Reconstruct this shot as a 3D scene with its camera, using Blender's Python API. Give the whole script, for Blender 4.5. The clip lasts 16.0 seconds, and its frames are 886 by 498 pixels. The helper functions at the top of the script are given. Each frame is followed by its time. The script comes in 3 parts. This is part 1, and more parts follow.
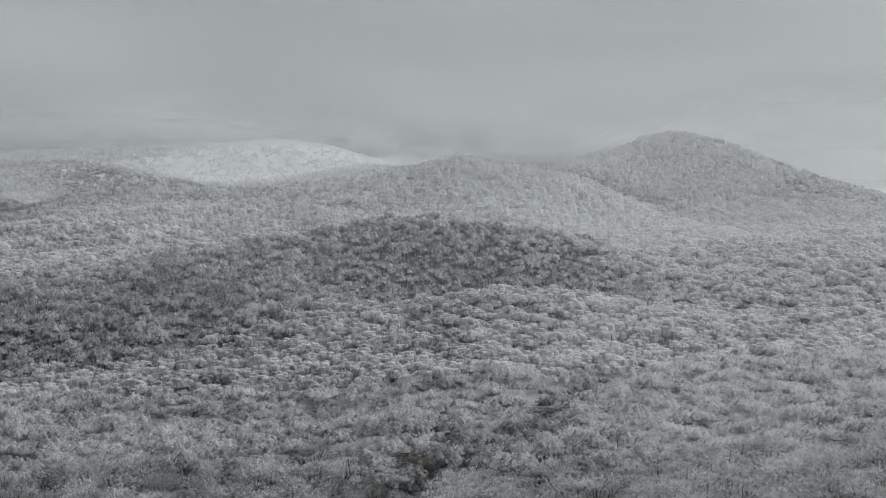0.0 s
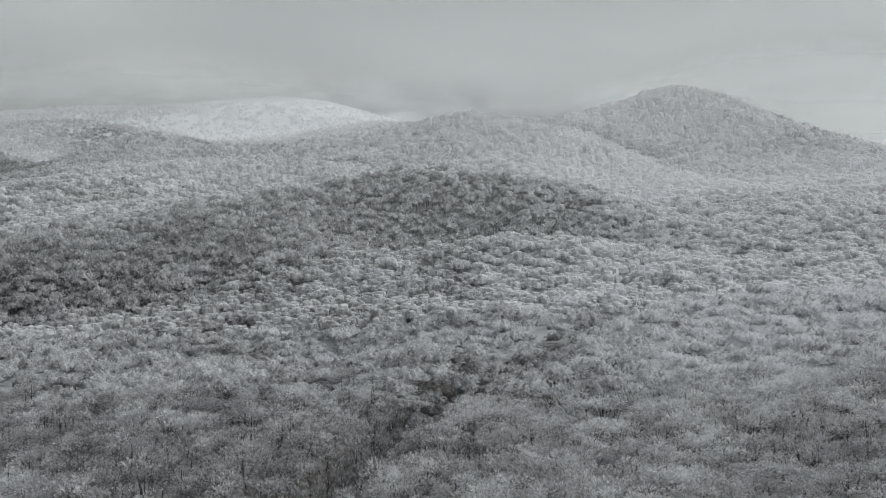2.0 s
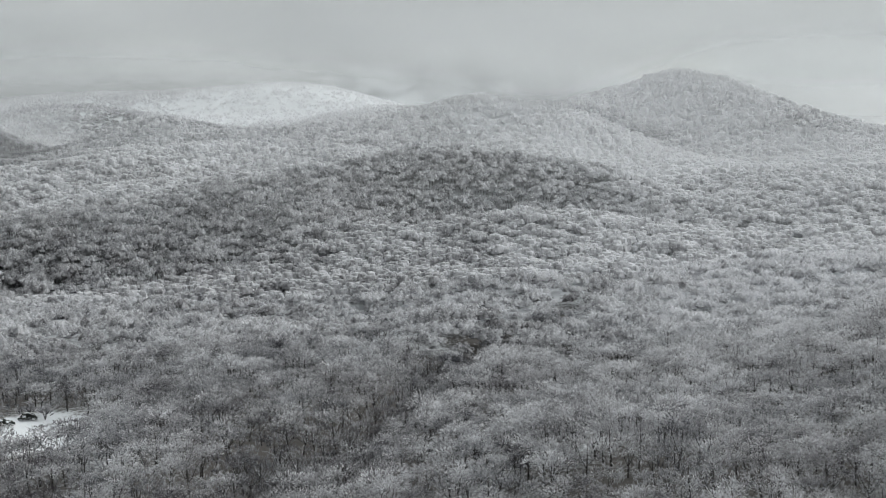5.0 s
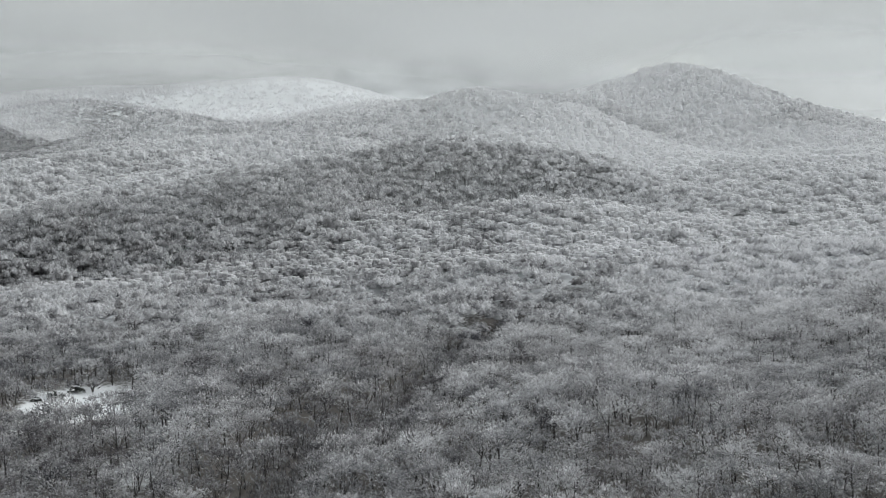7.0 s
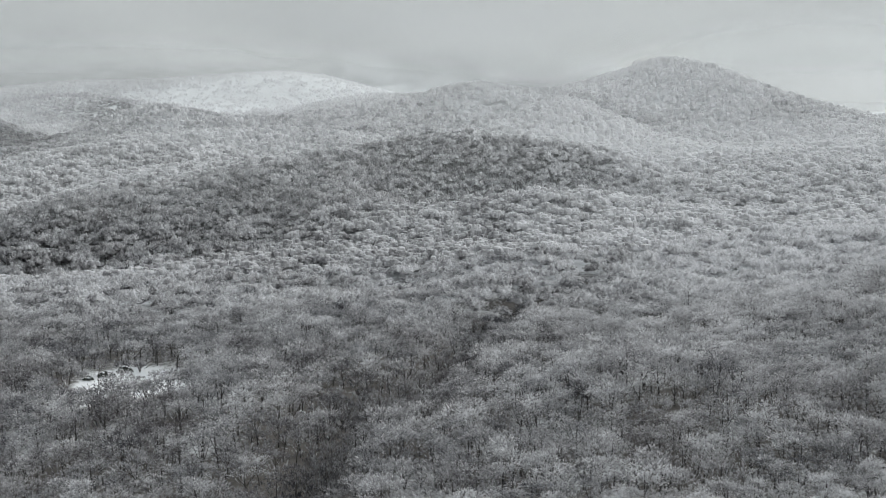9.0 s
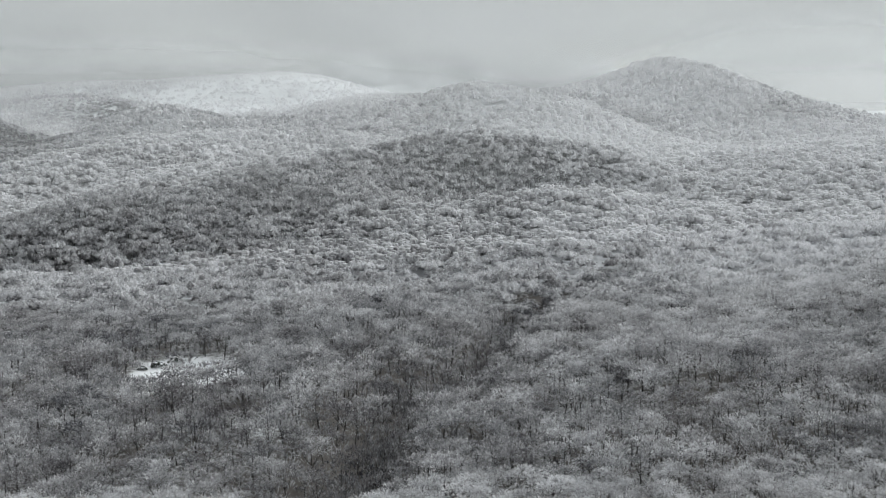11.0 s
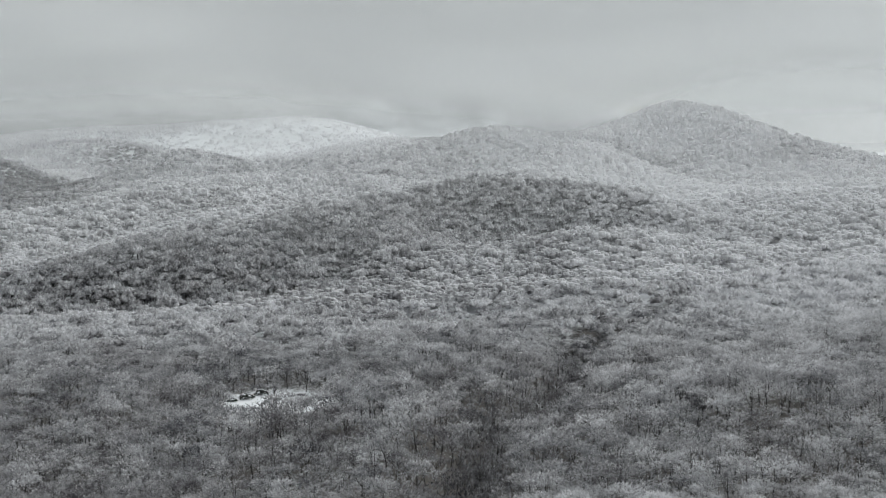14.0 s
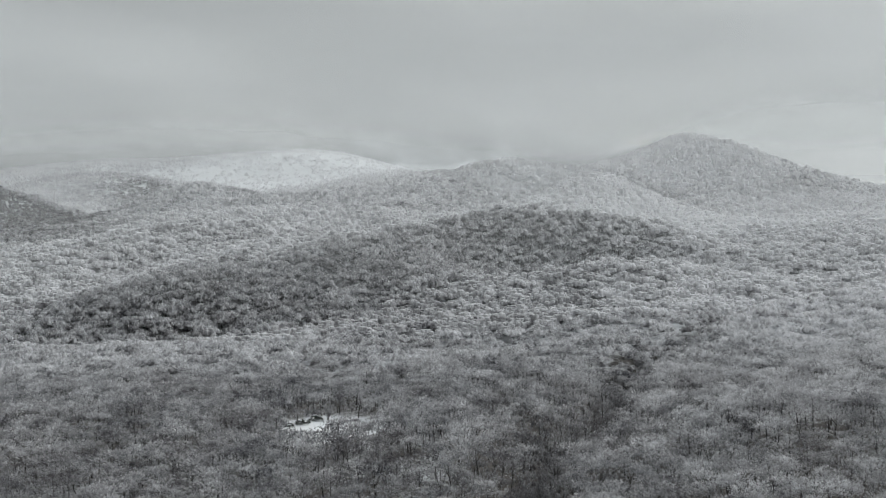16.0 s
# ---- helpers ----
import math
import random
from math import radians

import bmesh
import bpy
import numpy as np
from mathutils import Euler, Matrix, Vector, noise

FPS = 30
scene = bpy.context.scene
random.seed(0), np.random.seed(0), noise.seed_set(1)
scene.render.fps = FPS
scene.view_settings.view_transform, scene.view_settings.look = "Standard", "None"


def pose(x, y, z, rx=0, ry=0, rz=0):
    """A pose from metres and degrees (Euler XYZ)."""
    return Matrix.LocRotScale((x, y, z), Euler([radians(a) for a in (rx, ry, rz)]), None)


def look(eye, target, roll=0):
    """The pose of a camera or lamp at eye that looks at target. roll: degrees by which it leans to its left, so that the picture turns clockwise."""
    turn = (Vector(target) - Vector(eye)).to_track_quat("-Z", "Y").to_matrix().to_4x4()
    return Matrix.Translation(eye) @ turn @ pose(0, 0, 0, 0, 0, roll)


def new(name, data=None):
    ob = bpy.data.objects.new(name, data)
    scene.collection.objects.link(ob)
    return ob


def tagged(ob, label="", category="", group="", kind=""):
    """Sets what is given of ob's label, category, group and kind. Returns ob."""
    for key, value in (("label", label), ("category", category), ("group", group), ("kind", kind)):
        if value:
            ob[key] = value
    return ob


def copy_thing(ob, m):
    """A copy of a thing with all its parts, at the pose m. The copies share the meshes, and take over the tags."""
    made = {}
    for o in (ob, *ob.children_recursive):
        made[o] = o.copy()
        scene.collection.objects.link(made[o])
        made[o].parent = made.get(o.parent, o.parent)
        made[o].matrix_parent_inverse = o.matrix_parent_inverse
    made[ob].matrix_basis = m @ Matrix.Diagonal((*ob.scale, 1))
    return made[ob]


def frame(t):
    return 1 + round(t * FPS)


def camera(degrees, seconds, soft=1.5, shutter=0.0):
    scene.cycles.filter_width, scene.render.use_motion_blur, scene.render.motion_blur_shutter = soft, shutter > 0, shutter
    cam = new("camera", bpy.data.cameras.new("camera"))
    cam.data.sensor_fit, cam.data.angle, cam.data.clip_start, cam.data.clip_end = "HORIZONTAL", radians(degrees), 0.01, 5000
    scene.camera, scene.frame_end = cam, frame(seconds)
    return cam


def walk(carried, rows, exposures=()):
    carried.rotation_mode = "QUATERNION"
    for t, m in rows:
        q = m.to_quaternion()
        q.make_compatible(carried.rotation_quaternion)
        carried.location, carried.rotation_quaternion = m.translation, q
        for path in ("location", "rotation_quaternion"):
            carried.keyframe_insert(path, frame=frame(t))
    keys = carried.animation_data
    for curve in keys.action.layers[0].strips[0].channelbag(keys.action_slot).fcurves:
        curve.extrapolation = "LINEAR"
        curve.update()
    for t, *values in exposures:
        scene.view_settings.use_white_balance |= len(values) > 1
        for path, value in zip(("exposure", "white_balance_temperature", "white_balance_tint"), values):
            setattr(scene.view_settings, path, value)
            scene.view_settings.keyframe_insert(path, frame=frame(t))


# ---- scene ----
LENS = 42.82
PATH = [  # seconds, place, turn
    (0.0, 23.72, 88.60, 118.35, 86.068, -0.676, 0.247),
    (0.5, 22.79, 81.74, 117.46, 85.441, -0.546, 0.253),
    (1.0, 21.73, 75.10, 116.59, 84.817, -0.443, 0.283),
    (1.5, 20.42, 68.41, 115.79, 84.276, -0.340, 0.321),
    (2.0, 19.20, 61.78, 114.98, 83.943, -0.255, 0.327),
    (2.5, 17.84, 55.30, 114.13, 83.622, -0.172, 0.347),
    (3.0, 16.42, 48.98, 113.41, 83.342, -0.122, 0.371),
    (3.5, 15.08, 42.69, 112.74, 83.220, -0.113, 0.402),
    (4.0, 13.51, 36.33, 112.15, 83.251, -0.083, 0.429),
    (6.5, 3.02, 5.49, 110.23, 83.057, -0.011, 0.178),
    (7.0, -0.00, 0.00, 110.00, 82.953, 0.000, -0.000),
    (7.5, -3.26, -5.36, 109.91, 82.825, 0.007, -0.165),
    (8.0, -6.71, -10.47, 109.92, 82.758, 0.028, -0.290),
    (8.5, -10.41, -15.60, 109.90, 82.705, 0.051, -0.449),
    (9.0, -14.22, -20.65, 109.89, 82.634, 0.082, -0.609),
    (11.5, -35.31, -42.86, 110.62, 82.630, 0.233, -1.125),
    (12.0, -39.80, -47.22, 110.84, 83.047, 0.280, -1.125),
    (12.5, -44.35, -51.51, 111.13, 83.495, 0.321, -1.115),
    (13.0, -48.96, -55.63, 111.44, 83.941, 0.361, -1.087),
    (13.5, -53.53, -59.67, 111.72, 84.373, 0.397, -1.062),
    (14.0, -57.89, -63.53, 111.99, 84.770, 0.432, -1.054),
    (14.5, -62.50, -67.54, 112.20, 85.200, 0.454, -1.033),
    (15.0, -67.11, -71.52, 112.37, 85.614, 0.464, -1.013),
    (15.5, -71.87, -75.44, 112.64, 86.029, 0.483, -0.988),
    (16.0, -76.56, -79.33, 112.87, 86.392, 0.511, -0.968),
]
cam = camera(LENS, 16.0, soft=0.9)
walk(cam, [(row[0], pose(*row[1:])) for row in PATH],
     exposures=[(0.0, -0.19), (2.0, -0.03), (4.0, 0.10), (9.0, 0.18), (12.0, 0.20), (14.0, 0.12), (16.0, 0.05)])

# ---- light and sky ----
SUN_AZIMUTH = 62.0      # degrees clockwise from +y
SUN_HEIGHT = 26.0


def sun_way():
    a, e = radians(SUN_AZIMUTH), radians(SUN_HEIGHT)
    return Vector((math.sin(a) * math.cos(e), math.cos(a) * math.cos(e), math.sin(e)))


def make_world():
    """Overcast sky: grey cloud all round, brighter towards the sun, with a small blue opening."""
    world = bpy.data.worlds.new("sky")
    scene.world = world
    world.use_nodes = True
    nt = world.node_tree
    nt.nodes.clear()
    out = nt.nodes.new("ShaderNodeOutputWorld")
    back = nt.nodes.new("ShaderNodeBackground")
    back.inputs["Strength"].default_value = SKY_STRENGTH
    sky = nt.nodes.new("ShaderNodeTexSky")
    sky.sky_type = "NISHITA"
    sky.sun_disc = False
    sky.sun_elevation = radians(SUN_HEIGHT)
    sky.sun_rotation = radians(SUN_AZIMUTH)
    blue = nt.nodes.new("ShaderNodeVectorMath")
    blue.operation = "SCALE"
    blue.inputs["Scale"].default_value = 0.10
    nt.links.new(sky.outputs["Color"], blue.inputs[0])
    coord = nt.nodes.new("ShaderNodeTexCoord")
    stretch = nt.nodes.new("ShaderNodeMapping")
    stretch.inputs["Scale"].default_value = (1.0, 1.0, 2.4)
    nt.links.new(coord.outputs["Generated"], stretch.inputs["Vector"])
    noise_a = nt.nodes.new("ShaderNodeTexNoise")
    noise_a.inputs["Scale"].default_value = 3.2
    noise_a.inputs["Detail"].default_value = 7.0
    noise_a.inputs["Roughness"].default_value = 0.5
    noise_a.inputs["Distortion"].default_value = 0.4
    nt.links.new(stretch.outputs["Vector"], noise_a.inputs["Vector"])
    ramp = nt.nodes.new("ShaderNodeValToRGB")
    ramp.color_ramp.elements[0].position = 0.30
    ramp.color_ramp.elements[0].color = (0.300, 0.321, 0.328, 1)
    ramp.color_ramp.elements[1].position = 0.70
    ramp.color_ramp.elements[1].color = (0.456, 0.481, 0.483, 1)
    nt.links.new(noise_a.outputs["Fac"], ramp.inputs["Fac"])
    # brighter cloud round the hidden sun
    dot = nt.nodes.new("ShaderNodeVectorMath")
    dot.operation = "DOT_PRODUCT"
    dot.inputs[1].default_value = sun_way()
    nt.links.new(coord.outputs["Generated"], dot.inputs[0])
    span = nt.nodes.new("ShaderNodeMapRange")
    span.interpolation_type = "SMOOTHSTEP"
    span.inputs["From Min"].default_value = 0.10
    span.inputs["From Max"].default_value = 1.0
    span.inputs["To Min"].default_value = 0.57
    span.inputs["To Max"].default_value = 2.15
    nt.links.new(dot.outputs["Value"], span.inputs["Value"])
    bright = nt.nodes.new("ShaderNodeVectorMath")
    bright.operation = "SCALE"
    nt.links.new(ramp.outputs["Color"], bright.inputs[0])
    # an overcast sky is brightest overhead
    up = nt.nodes.new("ShaderNodeSeparateXYZ")
    nt.links.new(coord.outputs["Generated"], up.inputs["Vector"])
    zenith = nt.nodes.new("ShaderNodeMapRange")
    zenith.inputs["From Min"].default_value = 0.15
    zenith.inputs["From Max"].default_value = 1.0
    zenith.inputs["To Min"].default_value = 1.0
    zenith.inputs["To Max"].default_value = 2.9
    nt.links.new(up.outputs["Z"], zenith.inputs["Value"])
    gain = nt.nodes.new("ShaderNodeMath")
    gain.operation = "MULTIPLY"
    nt.links.new(span.outputs["Result"], gain.inputs[0])
    nt.links.new(zenith.outputs["Result"], gain.inputs[1])
    nt.links.new(gain.outputs["Value"], bright.inputs["Scale"])
    # an opening in the cloud near the hilltop
    gap = nt.nodes.new("ShaderNodeVectorMath")
    gap.operation = "DOT_PRODUCT"
    gap.inputs[1].default_value = Vector((0.165, 0.985, 0.045)).normalized()
    nt.links.new(coord.outputs["Generated"], gap.inputs[0])
    open_range = nt.nodes.new("ShaderNodeMapRange")
    open_range.interpolation_type = "SMOOTHSTEP"
    open_range.inputs["From Min"].default_value = 0.9972
    open_range.inputs["From Max"].default_value = 0.9999
    open_range.inputs["To Min"].default_value = 0.0
    open_range.inputs["To Max"].default_value = 0.8
    nt.links.new(gap.outputs["Value"], open_range.inputs["Value"])
    mix = nt.nodes.new("ShaderNodeMix")
    mix.data_type = "RGBA"
    nt.links.new(open_range.outputs["Result"], mix.inputs["Factor"])
    nt.links.new(bright.outputs["Vector"], mix.inputs["A"])
    nt.links.new(blue.outputs["Vector"], mix.inputs["B"])
    nt.links.new(mix.outputs["Result"], back.inputs["Color"])
    nt.links.new(back.outputs["Background"], out.inputs["Surface"])


SKY_STRENGTH = 0.80
make_world()
sun_data = bpy.data.lights.new("sun", "SUN")
sun_data.energy = 0.65
sun_data.angle = radians(40)
sun_data.color = (1.0, 0.97, 0.92)
sun = new("sun", sun_data)
sun.matrix_world = look(sun_way() * 900, (0, 0, 0))


# ---- materials ----
def material(name):
    mat = bpy.data.materials.new(name)
    mat.use_nodes = True
    mat.node_tree.nodes.clear()
    return mat, mat.node_tree.nodes, mat.node_tree.links


def add_noise(nodes, links, vector, scale, detail=5.0, rough=0.55):
    n = nodes.new("ShaderNodeTexNoise")
    n.inputs["Scale"].default_value = scale
    n.inputs["Detail"].default_value = detail
    n.inputs["Roughness"].default_value = rough
    links.new(vector, n.inputs["Vector"])
    return n.outputs["Fac"]


def add_range(nodes, links, value, a, b, c=0.0, d=1.0):
    n = nodes.new("ShaderNodeMapRange")
    n.interpolation_type = "SMOOTHSTEP"
    for key, v in zip(("From Min", "From Max", "To Min", "To Max"), (a, b, c, d)):
        n.inputs[key].default_value = v
    links.new(value, n.inputs["Value"])
    return n.outputs["Result"]


def add_math(nodes, links, operation, a, b, clamp=False):
    n = nodes.new("ShaderNodeMath")
    n.operation = operation
    n.use_clamp = clamp
    for socket, v in zip(n.inputs, (a, b)):
        if isinstance(v, (int, float)):
            socket.default_value = v
        else:
            links.new(v, socket)
    return n.outputs["Value"]


def add_mix(nodes, links, fac, a, b):
    n = nodes.new("ShaderNodeMix")
    n.data_type = "RGBA"
    for key, v in (("Factor", fac), ("A", a), ("B", b)):
        if isinstance(v, (tuple, float, int)):
            n.inputs[key].default_value = (*v, 1) if isinstance(v, tuple) else v
        else:
            links.new(v, n.inputs[key])
    return n.outputs["Result"]


def rime_material(name, bark_a, bark_b):
    """Twigs coated with rime: bark grey at the base of a spray, white at its tip."""
    mat, nodes, links = material(name)
    out = nodes.new("ShaderNodeOutputMaterial")
    geo = nodes.new("ShaderNodeNewGeometry")
    # this attribute also carries light and shade put in with the rime
    att = nodes.new("ShaderNodeAttribute")
    att.attribute_name = "rime"
    grain = add_noise(nodes, links, geo.outputs["Position"], 1.1, 3.0)
    stand = add_noise(nodes, links, geo.outputs["Position"], 0.09, 2.0)
    isl = add_range(nodes, links, geo.outputs["Random Per Island"], 0, 1, -0.06, 0.06)
    amount = add_math(nodes, links, "ADD", att.outputs["Fac"], isl)
    amount = add_math(nodes, links, "ADD", amount, add_range(nodes, links, grain, 0.3, 0.7, -0.12, 0.12))
    amount = add_math(nodes, links, "ADD", amount, add_range(nodes, links, stand, 0.3, 0.7, -0.16, 0.16))
    puff = add_noise(nodes, links, geo.outputs["Position"], 0.30, 2.0)
    amount = add_math(nodes, links, "ADD", amount, add_range(nodes, links, puff, 0.32, 0.68, -0.22, 0.18), True)
    warm = add_noise(nodes, links, geo.outputs["Position"], 0.035, 2.0)
    bark = add_mix(nodes, links, add_range(nodes, links, warm, 0.35, 0.65), bark_a, bark_b)
    col = add_mix(nodes, links, amount, bark, (0.892, 0.888, 0.908))
    dif = nodes.new("ShaderNodeBsdfDiffuse")
    tra = nodes.new("ShaderNodeBsdfTranslucent")
    mix = nodes.new("ShaderNodeMixShader")
    mix.inputs["Fac"].default_value = 0.27
    links.new(col, dif.inputs["Color"])
    links.new(col, tra.inputs["Color"])
    links.new(dif.outputs["BSDF"], mix.inputs[1])
    links.new(tra.outputs["BSDF"], mix.inputs[2])
    links.new(mix.outputs["Shader"], out.inputs["Surface"])
    return mat


def bark_material():
    mat, nodes, links = material("dark_bark")
    out = nodes.new("ShaderNodeOutputMaterial")
    bsdf = nodes.new("ShaderNodeBsdfPrincipled")
    bsdf.inputs["Roughness"].default_value = 0.9
    geo = nodes.new("ShaderNodeNewGeometry")
    n = add_noise(nodes, links, geo.outputs["Position"], 1.6, 5.0)
    col = add_mix(nodes, links, add_range(nodes, links, n, 0.35, 0.7), (0.035, 0.033, 0.032), (0.13, 0.12, 0.11))
    # rime and snow lodged on upper sides
    sep = nodes.new("ShaderNodeSeparateXYZ")
    links.new(geo.outputs["Normal"], sep.inputs["Vector"])
    top = add_range(nodes, links, sep.outputs["Z"], 0.35, 0.8)
    fleck = add_math(nodes, links, "MULTIPLY", top, add_range(nodes, links, n, 0.35, 0.55), True)
    links.new(add_mix(nodes, links, fleck, col, (0.78, 0.80, 0.82)), bsdf.inputs["Base Color"])
    links.new(bsdf.outputs["BSDF"], out.inputs["Surface"])
    return mat


def ground_material():
    """Snow over leaf litter and low scrub; open snow where the 'snow' attribute says; bare rock where steep."""
    mat, nodes, links = material("snowy_ground")
    out = nodes.new("ShaderNodeOutputMaterial")
    bsdf = nodes.new("ShaderNodeBsdfPrincipled")
    bsdf.inputs["Roughness"].default_value = 0.85
    bsdf.inputs["Specular IOR Level"].default_value = 0.2
    geo = nodes.new("ShaderNodeNewGeometry")
    att = nodes.new("ShaderNodeAttribute")
    att.attribute_name = "snow"
    fine = add_noise(nodes, links, geo.outputs["Position"], 0.75, 6.0, 0.65)
    broad = add_noise(nodes, links, geo.outputs["Position"], 0.06, 4.0)
    litter = add_mix(nodes, links, fine, (0.09, 0.083, 0.078), (0.24, 0.22, 0.205))
    cover = add_math(nodes, links, "ADD", add_math(nodes, links, "MULTIPLY", fine, 0.6), add_math(nodes, links, "MULTIPLY", broad, 0.5))
    cover = add_math(nodes, links, "ADD", cover, add_math(nodes, links, "MULTIPLY", att.outputs["Fac"], 0.75))
    patch = add_range(nodes, links, cover, 0.50, 0.74)
    snow = add_mix(nodes, links, broad, (0.78, 0.80, 0.83), (0.86, 0.87, 0.88))
    col = add_mix(nodes, links, patch, litter, snow)
    sep = nodes.new("ShaderNodeSeparateXYZ")
    links.new(geo.outputs["Normal"], sep.inputs["Vector"])
    crag = add_noise(nodes, links, geo.outputs["Position"], 0.02, 8.0, 0.7)
    steep = add_math(nodes, links, "ADD", sep.outputs["Z"], add_math(nodes, links, "MULTIPLY", crag, 0.5))
    place = nodes.new("ShaderNodeSeparateXYZ")
    links.new(geo.outputs["Position"], place.inputs["Vector"])
    rock = add_range(nodes, links, steep, 1.02, 1.20, 1.0, 0.0)
    rock = add_math(nodes, links, "MULTIPLY", rock, add_range(nodes, links, place.outputs["Y"], 3500, 3800))
    col = add_mix(nodes, links, rock, col, (0.26, 0.27, 0.285))
    links.new(col, bsdf.inputs["Base Color"])
    bump = nodes.new("ShaderNodeBump")
    bump.inputs["Strength"].default_value = 0.6
    bump.inputs["Distance"].default_value = 0.35
    links.new(fine, bump.inputs["Height"])
    links.new(bump.outputs["Normal"], bsdf.inputs["Normal"])
    links.new(bsdf.outputs["BSDF"], out.inputs["Surface"])
    return mat


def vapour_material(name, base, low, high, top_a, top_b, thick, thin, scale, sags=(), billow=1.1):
    """Cloud droplets, or the white of a sheet that imitates haze, the density growing from the height low to high and
    thinning again from top_a to top_b.
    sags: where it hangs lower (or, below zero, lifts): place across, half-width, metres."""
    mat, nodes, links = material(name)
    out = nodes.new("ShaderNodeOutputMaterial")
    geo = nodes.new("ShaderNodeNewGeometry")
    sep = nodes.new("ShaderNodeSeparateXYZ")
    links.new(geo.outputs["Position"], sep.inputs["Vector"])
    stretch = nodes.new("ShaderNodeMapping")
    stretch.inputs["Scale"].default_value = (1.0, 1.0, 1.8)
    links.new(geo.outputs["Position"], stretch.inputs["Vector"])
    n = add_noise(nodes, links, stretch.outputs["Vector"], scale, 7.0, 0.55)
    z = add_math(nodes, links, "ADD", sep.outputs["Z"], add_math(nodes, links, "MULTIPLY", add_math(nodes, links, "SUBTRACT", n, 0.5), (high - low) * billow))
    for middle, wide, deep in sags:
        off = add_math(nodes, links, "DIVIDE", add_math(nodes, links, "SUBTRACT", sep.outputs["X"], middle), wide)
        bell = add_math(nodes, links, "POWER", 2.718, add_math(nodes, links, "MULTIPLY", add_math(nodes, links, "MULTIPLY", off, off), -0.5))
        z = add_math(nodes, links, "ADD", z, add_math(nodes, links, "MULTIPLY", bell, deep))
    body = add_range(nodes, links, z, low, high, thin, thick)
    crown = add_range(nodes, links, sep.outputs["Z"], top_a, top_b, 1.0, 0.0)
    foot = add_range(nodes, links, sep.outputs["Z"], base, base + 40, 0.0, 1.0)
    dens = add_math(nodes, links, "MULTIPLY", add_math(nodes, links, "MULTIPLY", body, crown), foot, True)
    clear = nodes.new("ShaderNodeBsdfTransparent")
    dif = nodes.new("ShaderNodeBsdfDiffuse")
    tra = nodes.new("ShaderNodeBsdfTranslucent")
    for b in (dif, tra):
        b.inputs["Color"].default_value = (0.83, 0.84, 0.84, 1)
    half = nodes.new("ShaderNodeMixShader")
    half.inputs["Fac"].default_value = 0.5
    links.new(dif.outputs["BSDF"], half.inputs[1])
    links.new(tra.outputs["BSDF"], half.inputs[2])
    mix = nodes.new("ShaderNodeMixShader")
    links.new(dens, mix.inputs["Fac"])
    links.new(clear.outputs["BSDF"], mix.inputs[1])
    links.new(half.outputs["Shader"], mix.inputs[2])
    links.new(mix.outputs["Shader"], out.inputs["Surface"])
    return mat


RIME = rime_material("rime_twigs", (0.080, 0.082, 0.094), (0.112, 0.102, 0.108))
GREY_RIME = rime_material("rime_on_grey_twigs", (0.082, 0.082, 0.092), (0.104, 0.096, 0.100))
BARK = bark_material()
GROUND = ground_material()

# ---- the land ----
# forms of the land: x, y, height, two half-widths, turn in degrees
NEAR_SLOPES = [
    (246, 315, 46.7, 100, 99, -1),
    (174, 517, 21.8, 205, 69, 7),
    (-47, 348, 12.7, 57, 43, 4),
    (-218, 376, 7.5, 62, 72, 2),
    (81, 458, 2.7, 40, 67, -6),
    (-35, 578, 3.3, 80, 63, 0),
    (-156, 260, -5.9, 69, 33, -2),
    (-91, 284, 9.8, 39, 23, 7),
    (49, 281, 11.9, 24, 24, 0),
    (-101, 347, -7.1, 25, 35, 8),
    (-32, 333, -3.8, 22, 28, 6),
    (-41, 516, -15.5, 57, 34, -5),
    (104, 466, -8.9, 47, 53, 0),
]
RIDGE_FOOT = [
    (-101, 786, 35.2, 61, 53, -14),
    (54, 712, 29.1, 69, 49, 3),
    (257, 808, 29.7, 70, 114, 3),
    (-13, 783, -12.0, 68, 60, 0),
    (-155, 721, 22.1, 44, 56, -9),
    (-277, 641, -15.7, 134, 47, 1),
    (-228, 689, 20.8, 45, 33, -1),
    (-152, 703, -15.6, 38, 37, 0),
    (231, 757, -21.0, 59, 43, 4),
]
MIDDLE_RIDGE = [
    (16, 851, 73.4, 76, 31, 10),
    (-220, 823, 26.0, 43, 105, -31),
    (-312, 948, 33.4, 159, 68, 25),
    (134, 851, 48.2, 51, 34, -18),
    (494, 1087, 38.4, 285, 252, 8),
    (105, 832, -43.9, 88, 35, 16),
    (85, 854, -9.5, 94, 61, 2),
    (-281, 1021, 18.0, 89, 79, 0),
]
SUMMIT_AND_SHOULDERS = [
    (237, 1650, 36.2, 88, 140, 4),
    (83, 1782, 80.4, 132, 80, 10),
    (459, 1708, 36.0, 74, 145, -1),
    (601, 1746, 41.9, 108, 165, 2),
    (100, 1336, 34.7, 60, 165, -16),
    (-256, 1537, 36.9, 202, 149, -10),
    (163, 1443, 38.1, 65, 100, -7),
    (418, 1567, -12.0, 119, 115, 0),
    (-328, 1786, -22.7, 106, 78, 0),
    (647, 1697, 9.7, 117, 149, 0),
]
